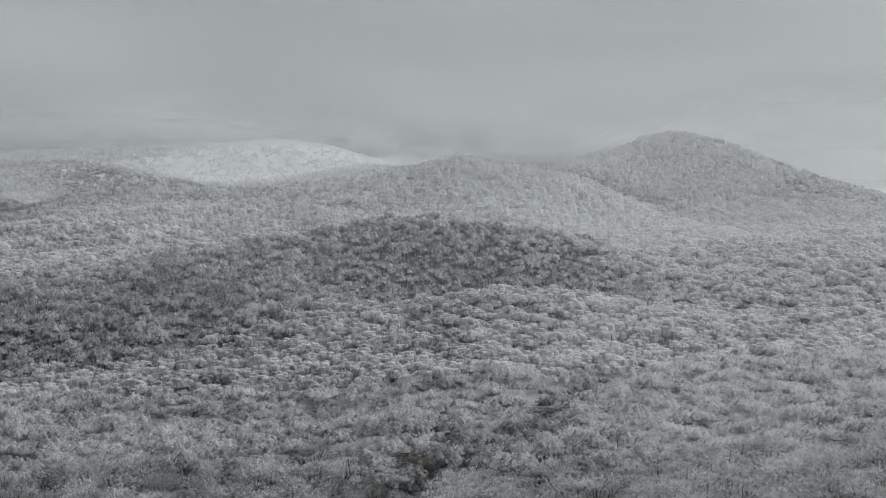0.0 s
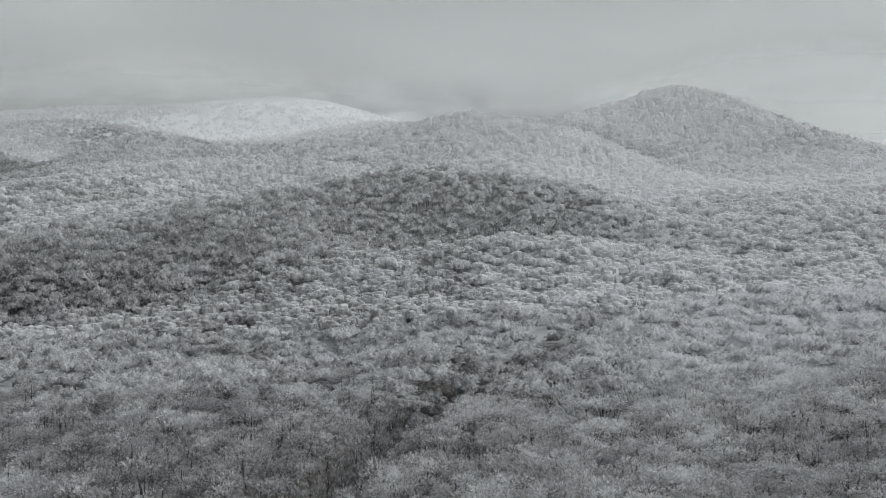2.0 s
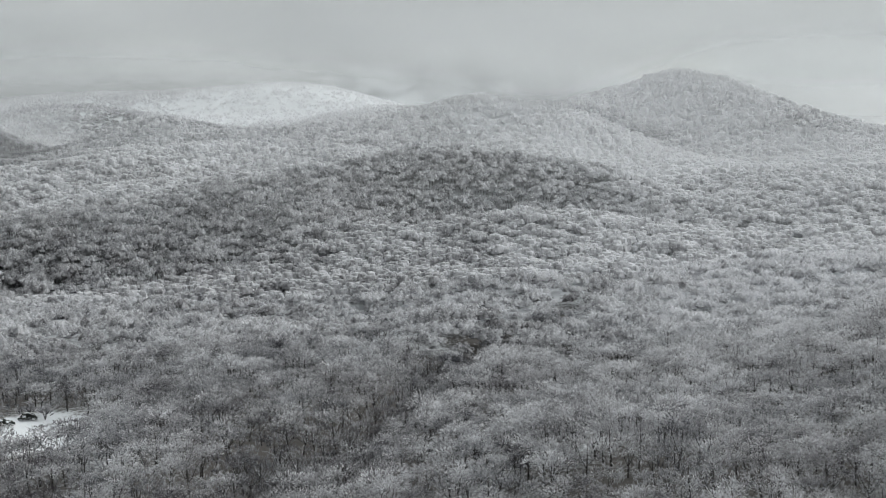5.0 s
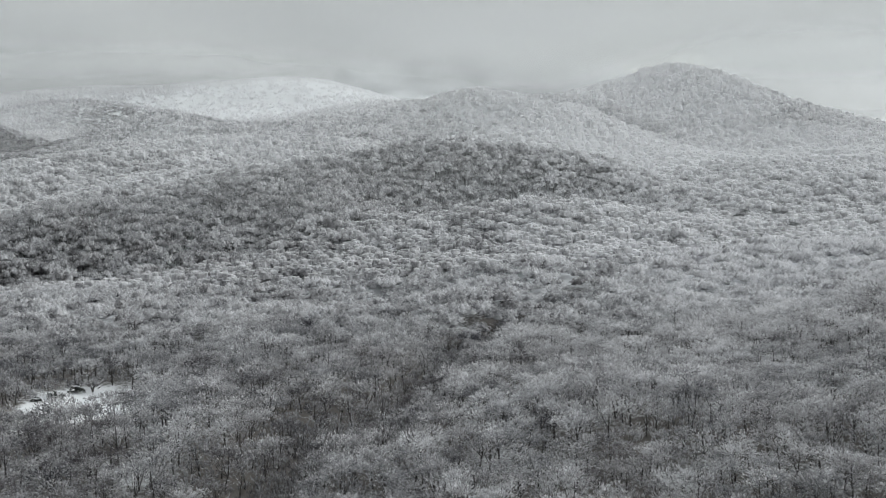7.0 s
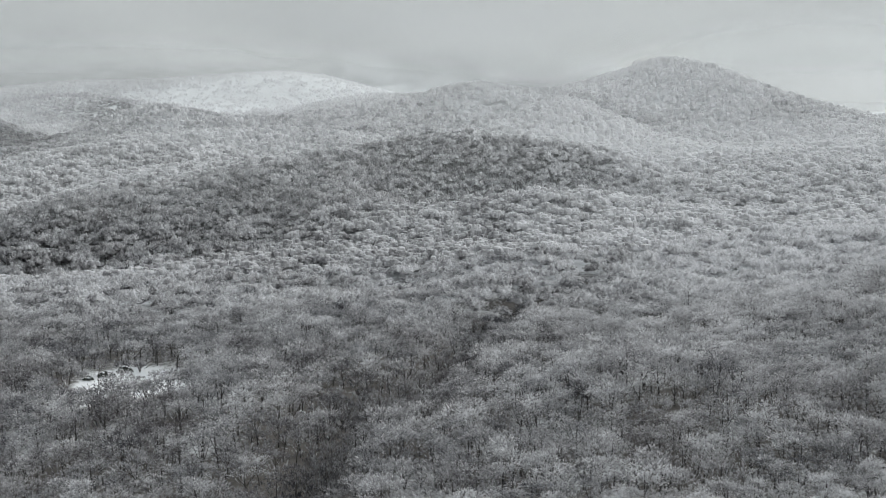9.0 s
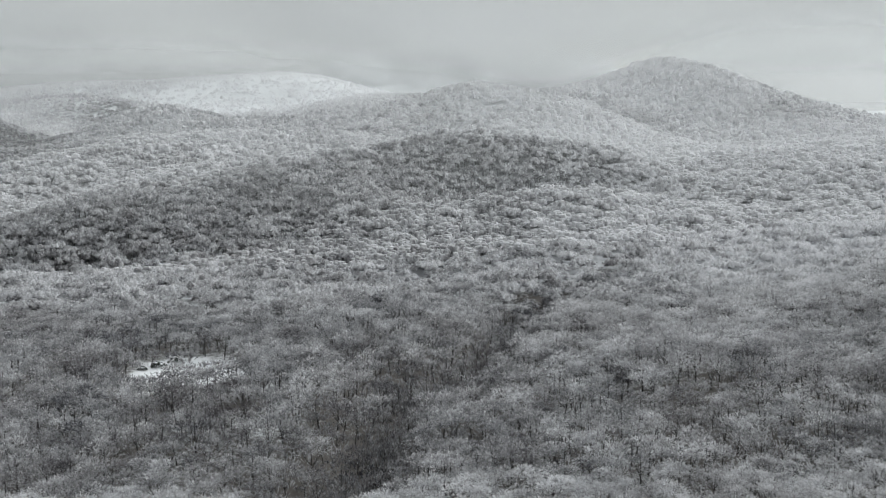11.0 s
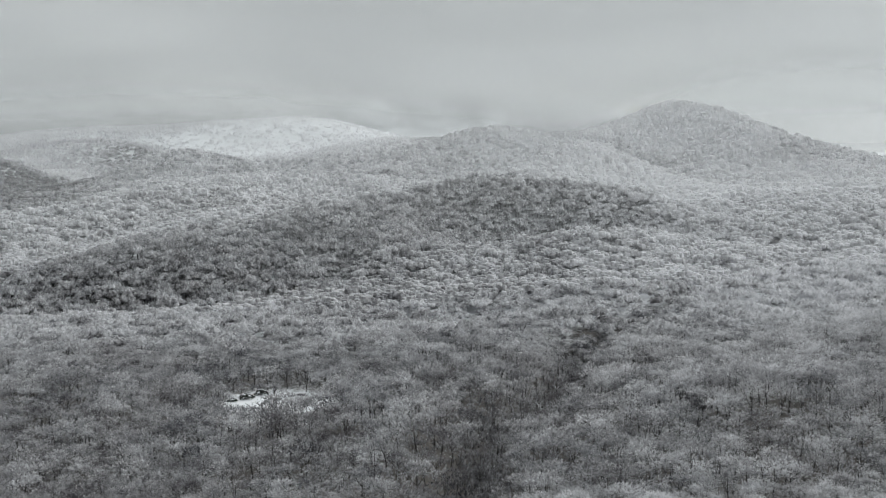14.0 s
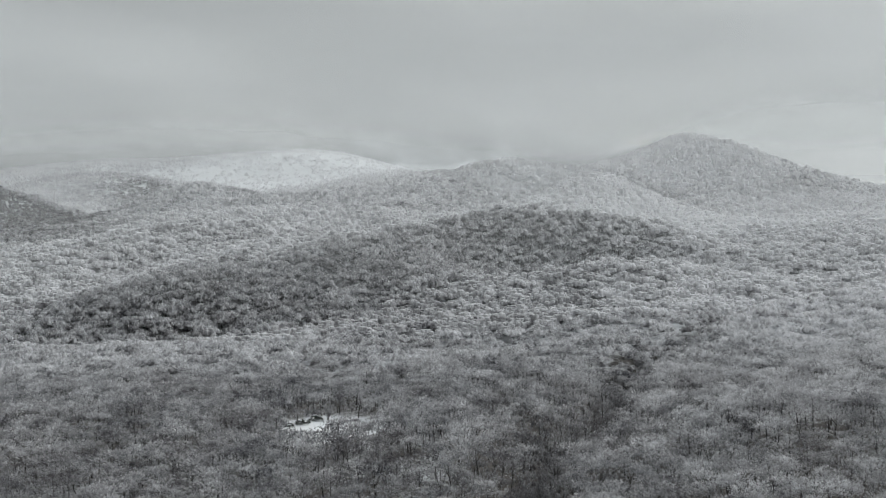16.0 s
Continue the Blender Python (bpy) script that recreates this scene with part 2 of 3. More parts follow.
FAR_HEIGHTS = [
    (377, 1931, 123.8, 121, 135, 0),
    (-844, 1961, 57.2, 61, 141, -6),
    (-495, 1912, 47.4, 83, 88, -4),
    (-380, 1957, 17.3, 109, 133, -4),
    (-226, 1878, 29.5, 164, 81, 8),
    (-902, 2573, 68.4, 162, 146, 1),
    (-658, 2560, 31.8, 152, 140, 0),
    (-287, 2867, 117.8, 200, 433, 18),
    (-936, 3157, 111.9, 455, 211, 15),
    (-515, 2114, 45.2, 60, 62, 0),
    (-49, 2039, 55.5, 115, 148, -1),
    (-295, 2669, -35.4, 133, 155, 1),
    (-47, 2429, 17.5, 145, 147, 0),
]
GULLY = [(-62, 205), (-45, 250), (-35, 300), (-15, 322), (-3, 348), (2, 385), (24, 430), (62, 497), (95, 552), (140, 612), (235, 700)]
GLADE = (-111.0, 350.0, 17.0, 18.0)   # open snow: centre and half-widths


def ripple(x, y, size, seed):
    """Smooth pseudo-noise of about -1 to 1 with features of the given size."""
    r = np.random.RandomState(seed)
    z = np.zeros(np.shape(x))
    for k in range(7):
        a = r.uniform(0, 2 * np.pi)
        f = 2 * np.pi / (size * r.uniform(0.7, 1.6))
        z = z + np.sin((x * np.cos(a) + y * np.sin(a)) * f + r.uniform(0, 6.28) + 1.3 * np.sin((x * np.sin(a) - y * np.cos(a)) * f * 0.6 + k))
    return z / 4.0


def gully_distance(x, y):
    x, y = x + 6.0 * ripple(x, y, 70, 36), y + 6.0 * ripple(x, y, 60, 37)
    d = np.full(np.shape(x), 1e9)
    for (ax, ay), (bx, by) in zip(GULLY[:-1], GULLY[1:]):
        ux, uy = bx - ax, by - ay
        t = np.clip(((x - ax) * ux + (y - ay) * uy) / (ux * ux + uy * uy), 0, 1)
        d = np.minimum(d, np.hypot(x - ax - t * ux, y - ay - t * uy))
    return d


def glade(x, y):
    """Less than 1 in the open snow."""
    wob = 0.18 * ripple(x, y, 16, 5)
    return np.hypot((x - GLADE[0]) / GLADE[2], (y - GLADE[1]) / GLADE[3]) + wob


def height(x, y):
    x, y = np.asarray(x, float), np.asarray(y, float)
    z = 13.48 + 0.00208 * np.clip(x, -2500, 2500) + 0.01592 * np.clip(y - 600, 0, 3200)
    for cx, cy, a, sx, sy, turn in NEAR_SLOPES + RIDGE_FOOT + MIDDLE_RIDGE + SUMMIT_AND_SHOULDERS + FAR_HEIGHTS:
        c, s = math.cos(radians(turn)), math.sin(radians(turn))
        u, v = (x - cx) * c + (y - cy) * s, -(x - cx) * s + (y - cy) * c
        z = z + a * np.exp(-0.5 * ((u / sx) ** 2 + (v / sy) ** 2))
    z = z - 7.0 * np.exp(-0.5 * (gully_distance(x, y) / 11.0) ** 2)
    far = np.clip((y - 900) / 1200, 0, 1)
    z = z + (0.8 + 1.0 * far) * ripple(x, y, 90, 11) + 2.0 * far * ripple(x, y, 170, 13)
    # crags of the far range
    crag = np.exp(-0.5 * ((y - 4350) / 260.0) ** 2) * np.clip(1 - np.abs(x - 150) / 1100.0, 0, 1)
    z = z + crag * (330 + 110 * np.abs(ripple(x, y, 480, 21)) + 45 * ripple(x, y, 260, 22))
    return z


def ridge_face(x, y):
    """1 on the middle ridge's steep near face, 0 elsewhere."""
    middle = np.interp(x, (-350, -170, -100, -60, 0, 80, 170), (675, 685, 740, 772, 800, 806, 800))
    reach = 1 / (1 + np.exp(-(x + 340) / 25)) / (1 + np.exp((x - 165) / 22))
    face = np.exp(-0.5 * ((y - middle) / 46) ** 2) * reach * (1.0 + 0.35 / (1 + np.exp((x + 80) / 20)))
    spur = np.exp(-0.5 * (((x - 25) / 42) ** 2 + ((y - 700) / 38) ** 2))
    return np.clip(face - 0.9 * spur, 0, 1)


def link_mesh(name, verts, faces, mat, parent=None, values=None, value_name="rime", smooth=False):
    """One mesh object from arrays; faces all have the same number of corners."""
    verts = np.asarray(verts, np.float32)
    faces = np.asarray(faces, np.int32)
    me = bpy.data.meshes.new(name)
    n, k = faces.shape
    me.vertices.add(len(verts))
    me.vertices.foreach_set("co", verts.ravel())
    me.loops.add(n * k)
    me.loops.foreach_set("vertex_index", faces.ravel())
    me.polygons.add(n)
    me.polygons.foreach_set("loop_start", np.arange(0, n * k, k, dtype=np.int32))
    me.polygons.foreach_set("use_smooth", np.full(n, smooth, dtype=bool))
    if values is not None:
        me.attributes.new(value_name, "FLOAT", "POINT").data.foreach_set("value", np.asarray(values, np.float32))
    me.materials.append(mat)
    me.update(calc_edges=True)
    me.validate()
    ob = new(name, me)
    if parent:
        ob.parent = parent
    return ob


def spread(a, b, fine_a, fine_b, step, grow):
    """Grid lines: even steps between fine_a and fine_b, growing outwards to a and b."""
    mid = list(np.arange(fine_a, fine_b + 0.1, step))
    for sign, edge, lst in ((-1, a, []), (1, b, [])):
        p, s = (fine_a, step) if sign < 0 else (mid[-1], step)
        while (p - edge) * sign < 0:
            s *= grow
            p += sign * s
            lst.append(p)
        mid = lst[::-1] + mid if sign < 0 else mid + lst
    return np.array(mid)


def make_ground():
    xs = spread(-9000, 9000, -280, 280, 7.0, 1.05)
    ys = spread(-4000, 12000, 190, 900, 6.5, 1.03)
    gx, gy = np.meshgrid(xs, ys)
    gz = height(gx, gy)
    verts = np.stack([gx, gy, gz], -1).reshape(-1, 3)
    nx, ny = len(xs), len(ys)
    i = (np.arange(ny - 1)[:, None] * nx + np.arange(nx - 1)[None, :]).ravel()
    faces = np.stack([i, i + 1, i + nx + 1, i + nx], 1)
    x, y = verts[:, 0], verts[:, 1]
    snow = np.clip(1.25 - glade(x, y), 0, 1) * 1.4
    snow = np.maximum(snow, open_land(x, y)) - 0.3 * np.exp(-0.5 * (gully_distance(x, y) / 14.0) ** 2)
    snow = snow + 0.40 * np.clip((y - 400) / 150, 0, 1) - 0.15 * ridge_face(x, y)
    ob = link_mesh("ground", verts, faces, GROUND, values=np.clip(snow, -1, 1), value_name="snow", smooth=True)
    tagged(ob, "hilly snow-dusted ground under frosted forest", "ground", kind="structure")


def open_land(x, y):
    """How open the land is: 1 on the pale plateau and the far range, 0 in closed forest."""
    # open snow, widened and whitened here to stand in for sunlight
    plateau = np.exp(-0.5 * (((x + 330) / 420) ** 2 + ((y - 2850) / 300) ** 2))
    return np.clip(np.maximum(1.5 * plateau, (y - 3200) / 400), 0, 1)


make_ground()


# ---- trees ----
def frame_of(d):
    d = d / np.linalg.norm(d, axis=1, keepdims=True)
    a = np.cross(d, np.random.RandomState(3).normal(size=d.shape))
    return d, a / np.linalg.norm(a, axis=1, keepdims=True)


def crown_template(seed, sprays, length, width, tall=10.0, radius=4.4, rise=0.55, drop=2.0):
    """Sprays of rime-coated twigs, one triangle each, over several flat-topped puffs. Returns vertices and rime along
    each spray, shaded within and below.
    """
    r = np.random.RandomState(seed)
    puffs = r.randint(6, 10)
    ang = r.uniform(0, 2 * np.pi) + np.arange(puffs) * 2.4
    rad = radius * 0.68 * np.sqrt((np.arange(puffs) + 0.3) / puffs) * r.uniform(0.8, 1.15, puffs)
    cx, cy = rad * np.cos(ang), rad * np.sin(ang)
    cz = tall * (0.80 - 0.36 * (rad / radius) ** 2) + r.uniform(-drop, 0.7, puffs)
    size = radius * r.uniform(0.30, 0.46, puffs)
    k = r.randint(0, puffs, sprays)
    d = r.normal(size=(sprays, 3))
    d[:, 2] = np.abs(d[:, 2]) * 0.9 - 0.25
    d /= np.linalg.norm(d, axis=1, keepdims=True)
    depth = r.uniform(0.5, 1.0, sprays)
    base = np.stack([cx[k], cy[k], cz[k]], 1) + d * (size[k] * depth)[:, None] * np.array([1, 1, 0.52])
    way = d * np.array([1, 1, 0.5]) + np.stack([cx[k], cy[k], 0 * cx[k]], 1) * 0.10 + np.array([0, 0, rise]) + r.normal(size=(sprays, 3)) * 0.28
    way, side = frame_of(way)
    ln = length * r.uniform(0.6, 1.35, (sprays, 1))
    wd = width * r.uniform(0.6, 1.3, (sprays, 1))
    v = np.stack([base - side * wd * 0.25, base + way * ln * 0.75 + side * wd * 0.5, base + way * ln - side * wd * 0.35], 1)
    puff_light = np.clip(0.55 + 0.6 * d[:, 2] + 0.5 * (depth - 0.75), 0.1, 1.0)     # inner and lower sprays darker: shade put into the rime
    rime = np.stack([0.15 + 0.40 * puff_light, 0.35 + 0.62 * puff_light, 0.42 + 0.60 * puff_light], 1)
    return v.reshape(-1, 3), rime.ravel()


def pad_template(seed, sprays, length, width, tall=9.5, radius=4.9, pads=(6, 9), flat=0.5, loose=0.38, sides=7, body=0.9, under=0.68, over=0.88, rounded=True):
    """An umbrella crown seen from afar: flattish pads, each a lumpy body of twigs under a shell of sprays lying along its surface."""
    r = np.random.RandomState(seed)
    n = r.randint(pads[0], pads[1])
    ang = r.uniform(0, 2 * np.pi) + np.arange(n) * 2.4
    rad = radius * 0.66 * np.sqrt((np.arange(n) + 0.3) / n) * r.uniform(0.8, 1.15, n)
    cx, cy = rad * np.cos(ang), rad * np.sin(ang)
    cz = tall * (0.80 - 0.20 * (rad / radius) ** 2) + r.uniform(-1.3, 0.8, n)
    size = radius * r.uniform(0.33, 0.50, n) * math.sqrt(7.0 / n)
    k = r.choice(n, sprays, p=size ** 2 / np.sum(size ** 2))
    d = r.normal(size=(sprays, 3))
    d[:, 2] = np.abs(d[:, 2]) - 0.22
    d /= np.linalg.norm(d, axis=1, keepdims=True)
    mid = np.stack([cx[k], cy[k], cz[k]], 1) + d * (size[k] * r.uniform(0.8, 1.06, sprays))[:, None] * np.array([1, 1, flat])
    face = d / np.array([1, 1, flat]) + r.normal(size=(sprays, 3)) * loose
    face, a = frame_of(face)
    b = np.cross(face, a)
    ln = length * r.uniform(0.6, 1.35, (sprays, 1))
    wd = width * r.uniform(0.6, 1.35, (sprays, 1))
    v = np.stack([mid - a * ln * 0.55, mid + a * ln * 0.4 + b * wd * 0.5, mid + a * ln * 0.3 - b * wd * 0.5], 1)
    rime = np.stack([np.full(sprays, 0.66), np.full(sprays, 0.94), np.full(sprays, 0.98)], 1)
    # over lightens the lump tops, under darkens their undersides, as daylight would
    lumps, lump_tones = [], []
    for i in range(n):
        t = 2 * np.pi * (np.arange(sides) + r.uniform()) / sides
        out = size[i] * body * r.uniform(0.78, 1.12, sides)
        top = np.array([cx[i], cy[i], cz[i] + size[i] * flat * 0.95])
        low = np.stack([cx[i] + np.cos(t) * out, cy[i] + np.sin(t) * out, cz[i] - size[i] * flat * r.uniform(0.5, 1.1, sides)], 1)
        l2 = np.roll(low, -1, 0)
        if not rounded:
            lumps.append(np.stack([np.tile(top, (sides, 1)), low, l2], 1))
            lump_tones.append(np.tile([over, under, under], (sides, 1)))
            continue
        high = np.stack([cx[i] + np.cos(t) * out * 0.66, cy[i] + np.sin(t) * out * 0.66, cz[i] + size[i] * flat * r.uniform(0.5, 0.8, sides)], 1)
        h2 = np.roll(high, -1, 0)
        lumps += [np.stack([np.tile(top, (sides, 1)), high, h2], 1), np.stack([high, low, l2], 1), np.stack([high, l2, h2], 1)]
        lump_tones += [np.tile([over, over, over], (sides, 1)), np.tile([over, under, under], (sides, 1)), np.tile([over, under, over], (sides, 1))]
    v, rime = np.concatenate([v] + lumps), np.concatenate([rime] + lump_tones)
    return v.reshape(-1, 3), rime.ravel()


def tube(points, radii, sides):
    """Vertices and triangles of a tapering tube."""
    pts = np.array(points, float)
    verts, tris = [], []
    for i, (p, q) in enumerate(zip(pts, radii)):
        for s in range(sides):
            a = 2 * np.pi * s / sides
            verts.append(p + np.array([math.cos(a), math.sin(a), 0]) * q)
    for i in range(len(pts) - 1):
        for s in range(sides):
            a, b = i * sides + s, i * sides + (s + 1) % sides
            tris += [(a, b, b + sides), (a, b + sides, a + sides)]
    return np.array(verts), np.array(tris)


def trunk_template(seed, limbs, sides, tall=10.0, radius=4.4):
    """A leaning, tapered trunk that forks into spreading limbs."""
    r = np.random.RandomState(seed + 100)
    lean = r.uniform(-0.7, 0.7, 2)
    fork = tall * r.uniform(0.28, 0.42)
    top = np.array([lean[0], lean[1], fork])
    parts = [tube([(0, 0, -0.6), (lean[0] * 0.35, lean[1] * 0.35, fork * 0.5), top, (lean[0] * 1.2, lean[1] * 1.2, tall * 0.72)], [0.26, 0.19, 0.15, 0.05], sides)]
    for i in range(limbs):
        a = 2.4 * i + r.uniform(0, 1.0)
        reach = radius * r.uniform(0.45, 0.8)
        start = top * (0.75 + 0.25 * r.uniform())
        end = np.array([math.cos(a) * reach, math.sin(a) * reach, tall * r.uniform(0.66, 0.80)])
        mid = start * 0.5 + end * 0.5 + np.array([0, 0, -0.5])
        parts.append(tube([start, mid, end], [0.11, 0.08, 0.03], max(3, sides - 2)))
    verts, tris, at = [], [], 0
    for v, t in parts:
        verts.append(v)
        tris.append(t + at)
        at += len(v)
    return np.vstack(verts), np.vstack(tris)


STANDS_AND_SHADOW = [  # thinly rimed or dark stands, and a painted shadow: x, y, two half-widths, rime tone taken off
    (-780, 1900, 120, 100, 0.70),
    (-690, 1690, 62, 170, 0.55),
    (-115, 1611, 32, 36, 0.40),
    # the next three paint a shadow band across the summit's shoulder
    (225, 1690, 45, 30, 0.34),
    (292, 1640, 40, 36, 0.32),
    (335, 1560, 34, 40, 0.28),
    (540, 1650, 70, 26, 0.36),
    (560, 1800, 60, 90, 0.30),
    (-690, 2440, 75, 90, 0.42),
    (-380, 1985, 60, 60, 0.34),
    (-330, 1765, 90, 34, 0.26),
    (-569, 1460, 60, 120, 0.45),
    (-122, 384, 24, 9, 0.20),
    (-146, 364, 10, 10, 0.30),
    (50, 870, 70, 22, 0.20),

    (-860, 2590, 190, 100, 0.18),

    (-12, 462, 24, 9, 0.32),
    (-84, 528, 20, 9, 0.28),
    (-60, 590, 60, 9, 0.18),
]


def rime_and_light(x, y):
    """Rime tone of the trees: thin rime in the gully, darker nearby and on the ridge's steep near face, with cloud
    shadow and sunlight put in.
    """
    f = 1.0 + 0.11 * ripple(x, y, 55, 31) + 0.10 * np.clip((y - 900) / 400, 0, 1) * ripple(x, y, 190, 34) + 0.05 * ripple(x, y, 18, 32)
    # nearer trees darker; cloud shadow on the left basin put into the tone
    f = f - 0.16 * np.clip((520 - y) / 290, 0, 1) - 0.06 * np.exp(-0.5 * ((y - 510) / 75) ** 2) * np.clip((25 - x) / 90, 0, 1)
    # ridge face darker, the terrace behind it paler
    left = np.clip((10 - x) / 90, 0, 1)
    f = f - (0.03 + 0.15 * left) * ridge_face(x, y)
    # cloud shadow over the left slope, put into the tone
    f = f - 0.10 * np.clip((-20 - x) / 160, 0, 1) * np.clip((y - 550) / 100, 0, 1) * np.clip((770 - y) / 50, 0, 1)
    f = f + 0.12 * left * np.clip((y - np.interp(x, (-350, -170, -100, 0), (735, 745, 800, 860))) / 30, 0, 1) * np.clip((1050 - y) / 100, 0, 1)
    f = f - 0.36 * np.exp(-0.5 * ((gully_distance(x, y) + 3.0 * ripple(x, y, 34, 33)) / 8.0) ** 2)
    for cx, cy, sx, sy, tone_drop in STANDS_AND_SHADOW:
        f = f - np.where(y > 1000, 1.35, 1.0) * tone_drop * np.exp(-0.5 * (((x - cx) / sx) ** 2 + ((y - cy) / sy) ** 2))
    # sunlight on the plateau, painted as brighter rime on its woods
    f = f + 0.45 * np.clip((y - 2450) / 150, 0, 1) * np.clip((x + 720) / 150, 0, 1)
    # cloud shadow again, painted onto the near left trees
    f = f - 0.18 * np.clip((450 - y) / 130, 0, 1) * np.clip((20 - x) / 120, 0, 1)
    # sunlight on the right-hand slopes, put into the tone
    f = f + 0.34 * np.clip((x - 20) / 110, 0, 1) * np.clip((y - 280) / 160, 0, 1)
    return np.clip(f, 0.15, 1.25)


def scatter(y0, y1, step, seed):
    """Tree places on a shaken grid over the wedge of land before the camera."""
    r = np.random.RandomState(seed)
    half = 0.47 * (y1 + 90) + 90
    gx, gy = np.meshgrid(np.arange(-half, half, step), np.arange(y0, y1, step))
    gx = gx + (np.arange(gx.shape[0]) % 2)[:, None] * step * 0.5
    x = (gx + r.uniform(-0.42, 0.42, gx.shape) * step).ravel()
    y = (gy + r.uniform(-0.42, 0.42, gy.shape) * step).ravel()
    keep = (x > -0.43 * (y + 82) - 84) & (x < 0.43 * (y + 30) + 26)
    keep &= glade(x, y) > 1.08
    keep &= ~((np.abs(x + 110) < 22) & (y > 309) & (y < 345))
    keep &= (y < 420) | (gully_distance(x, y) > 2.2)
    keep &= r.uniform(size=x.shape) > 0.86 * open_land(x, y)
    return x[keep], y[keep], r


GRID_X, GRID_Y = np.arange(-1800.0, 1801.0, 12.0), np.arange(-100.0, 3561.0, 12.0)
GRID_Z = height(*np.meshgrid(GRID_X, GRID_Y))


def rough_height(x, y):
    """Height of the land, read from a coarse grid."""
    u = np.clip((x - GRID_X[0]) / 12.0, 0, len(GRID_X) - 1.001)
    v = np.clip((y - GRID_Y[0]) / 12.0, 0, len(GRID_Y) - 1.001)
    i, j = u.astype(int), v.astype(int)
    u, v = u - i, v - j
    return (GRID_Z[j, i] * (1 - u) + GRID_Z[j, i + 1] * u) * (1 - v) + (GRID_Z[j + 1, i] * (1 - u) + GRID_Z[j + 1, i + 1] * u) * v


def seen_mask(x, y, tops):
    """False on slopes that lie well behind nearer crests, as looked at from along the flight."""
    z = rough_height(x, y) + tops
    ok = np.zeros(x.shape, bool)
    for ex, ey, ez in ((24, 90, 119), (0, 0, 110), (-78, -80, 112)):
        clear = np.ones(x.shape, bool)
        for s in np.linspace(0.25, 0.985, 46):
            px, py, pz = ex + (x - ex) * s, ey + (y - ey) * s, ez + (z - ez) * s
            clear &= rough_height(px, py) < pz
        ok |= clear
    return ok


def plant(name, x, y, r, crowns, trunks, label, low=0.8, high=1.25, mat=RIME, patchy=1.0):
    """One joined stand of trees from the templates."""
    n = len(x)
    pick = r.randint(0, len(crowns), n)
    turn = r.uniform(0, 2 * np.pi, n)
    wide = r.uniform(low, high, n)
    tall = wide * r.uniform(0.85, 1.15, n)
    z = height(x, y)
    rime_tone = rime_and_light(x, y) + patchy * np.minimum(r.uniform(-0.42, 0.30, n), 0.12)
    vs, ts, vals, at = [], [], [], 0
    wood_v, wood_t, wat = [], [], 0
    for k, (cv, cr) in enumerate(crowns):
        m = np.where(pick == k)[0]
        if not len(m):
            continue
        c, s = np.cos(turn[m])[:, None], np.sin(turn[m])[:, None]

        def placed(t):
            px = (t[None, :, 0] * c - t[None, :, 1] * s) * wide[m][:, None] + x[m][:, None]
            py = (t[None, :, 0] * s + t[None, :, 1] * c) * wide[m][:, None] + y[m][:, None]
            pz = t[None, :, 2] * tall[m][:, None] + z[m][:, None]
            return np.stack([px, py, pz], -1).reshape(-1, 3)
        v = placed(cv)
        vs.append(v)
        vals.append((cr[None, :] * rime_tone[m][:, None]).ravel())
        if trunks:
            tv, tt = trunks[k]
            wood_v.append(placed(tv))
            wood_t.append((tt[None] + (np.arange(len(m)) * len(tv))[:, None, None] + wat).reshape(-1, 3))
            wat += len(m) * len(tv)
    v = np.vstack(vs)
    ob = link_mesh(name, v, np.arange(len(v)).reshape(-1, 3), mat, values=np.concatenate(vals))
    tagged(ob, label, "forest", kind="stuff")
    if trunks:
        wood = link_mesh("trunks", np.vstack(wood_v), np.vstack(wood_t), BARK, parent=ob)
        tagged(wood, "dark bare trunks and limbs", kind="stuff")
    return ob


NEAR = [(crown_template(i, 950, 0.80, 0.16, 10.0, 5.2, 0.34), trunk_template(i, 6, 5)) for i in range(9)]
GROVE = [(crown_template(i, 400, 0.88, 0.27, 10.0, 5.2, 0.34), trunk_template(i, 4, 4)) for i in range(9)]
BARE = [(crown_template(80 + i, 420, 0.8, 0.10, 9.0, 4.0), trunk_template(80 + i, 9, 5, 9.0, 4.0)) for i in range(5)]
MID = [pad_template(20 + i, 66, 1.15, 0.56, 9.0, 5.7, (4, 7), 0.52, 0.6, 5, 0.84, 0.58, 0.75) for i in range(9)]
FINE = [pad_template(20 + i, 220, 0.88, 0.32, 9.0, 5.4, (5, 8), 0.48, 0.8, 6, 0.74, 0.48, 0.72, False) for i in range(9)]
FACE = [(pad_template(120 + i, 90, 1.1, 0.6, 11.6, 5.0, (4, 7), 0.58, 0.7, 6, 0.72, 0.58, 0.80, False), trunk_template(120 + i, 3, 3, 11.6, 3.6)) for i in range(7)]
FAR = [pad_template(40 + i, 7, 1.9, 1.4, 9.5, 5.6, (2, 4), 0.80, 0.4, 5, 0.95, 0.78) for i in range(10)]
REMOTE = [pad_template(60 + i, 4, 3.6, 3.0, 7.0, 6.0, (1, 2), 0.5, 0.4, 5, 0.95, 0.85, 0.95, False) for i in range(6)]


def edge_of_near(x, y):
    """The uneven line, across the land, behind which the forest closes to a canopy."""
    return 415 + 28 * ripple(x, y, 60, 51) + 10 * ripple(x, y, 15, 52)


# the nearest trees stand singly
x, y, r = scatter(200, 480, 6.1, 1)
k = y < edge_of_near(x, y)
x, y = x[k], y[k]
in_gully = gully_distance(x, y) + 2.5 * ripple(x, y, 30, 35) < 7.5
order = np.argsort(y)
bare = [i for i in order if in_gully[i]]
single = [i for i in order if not in_gully[i]][:225]
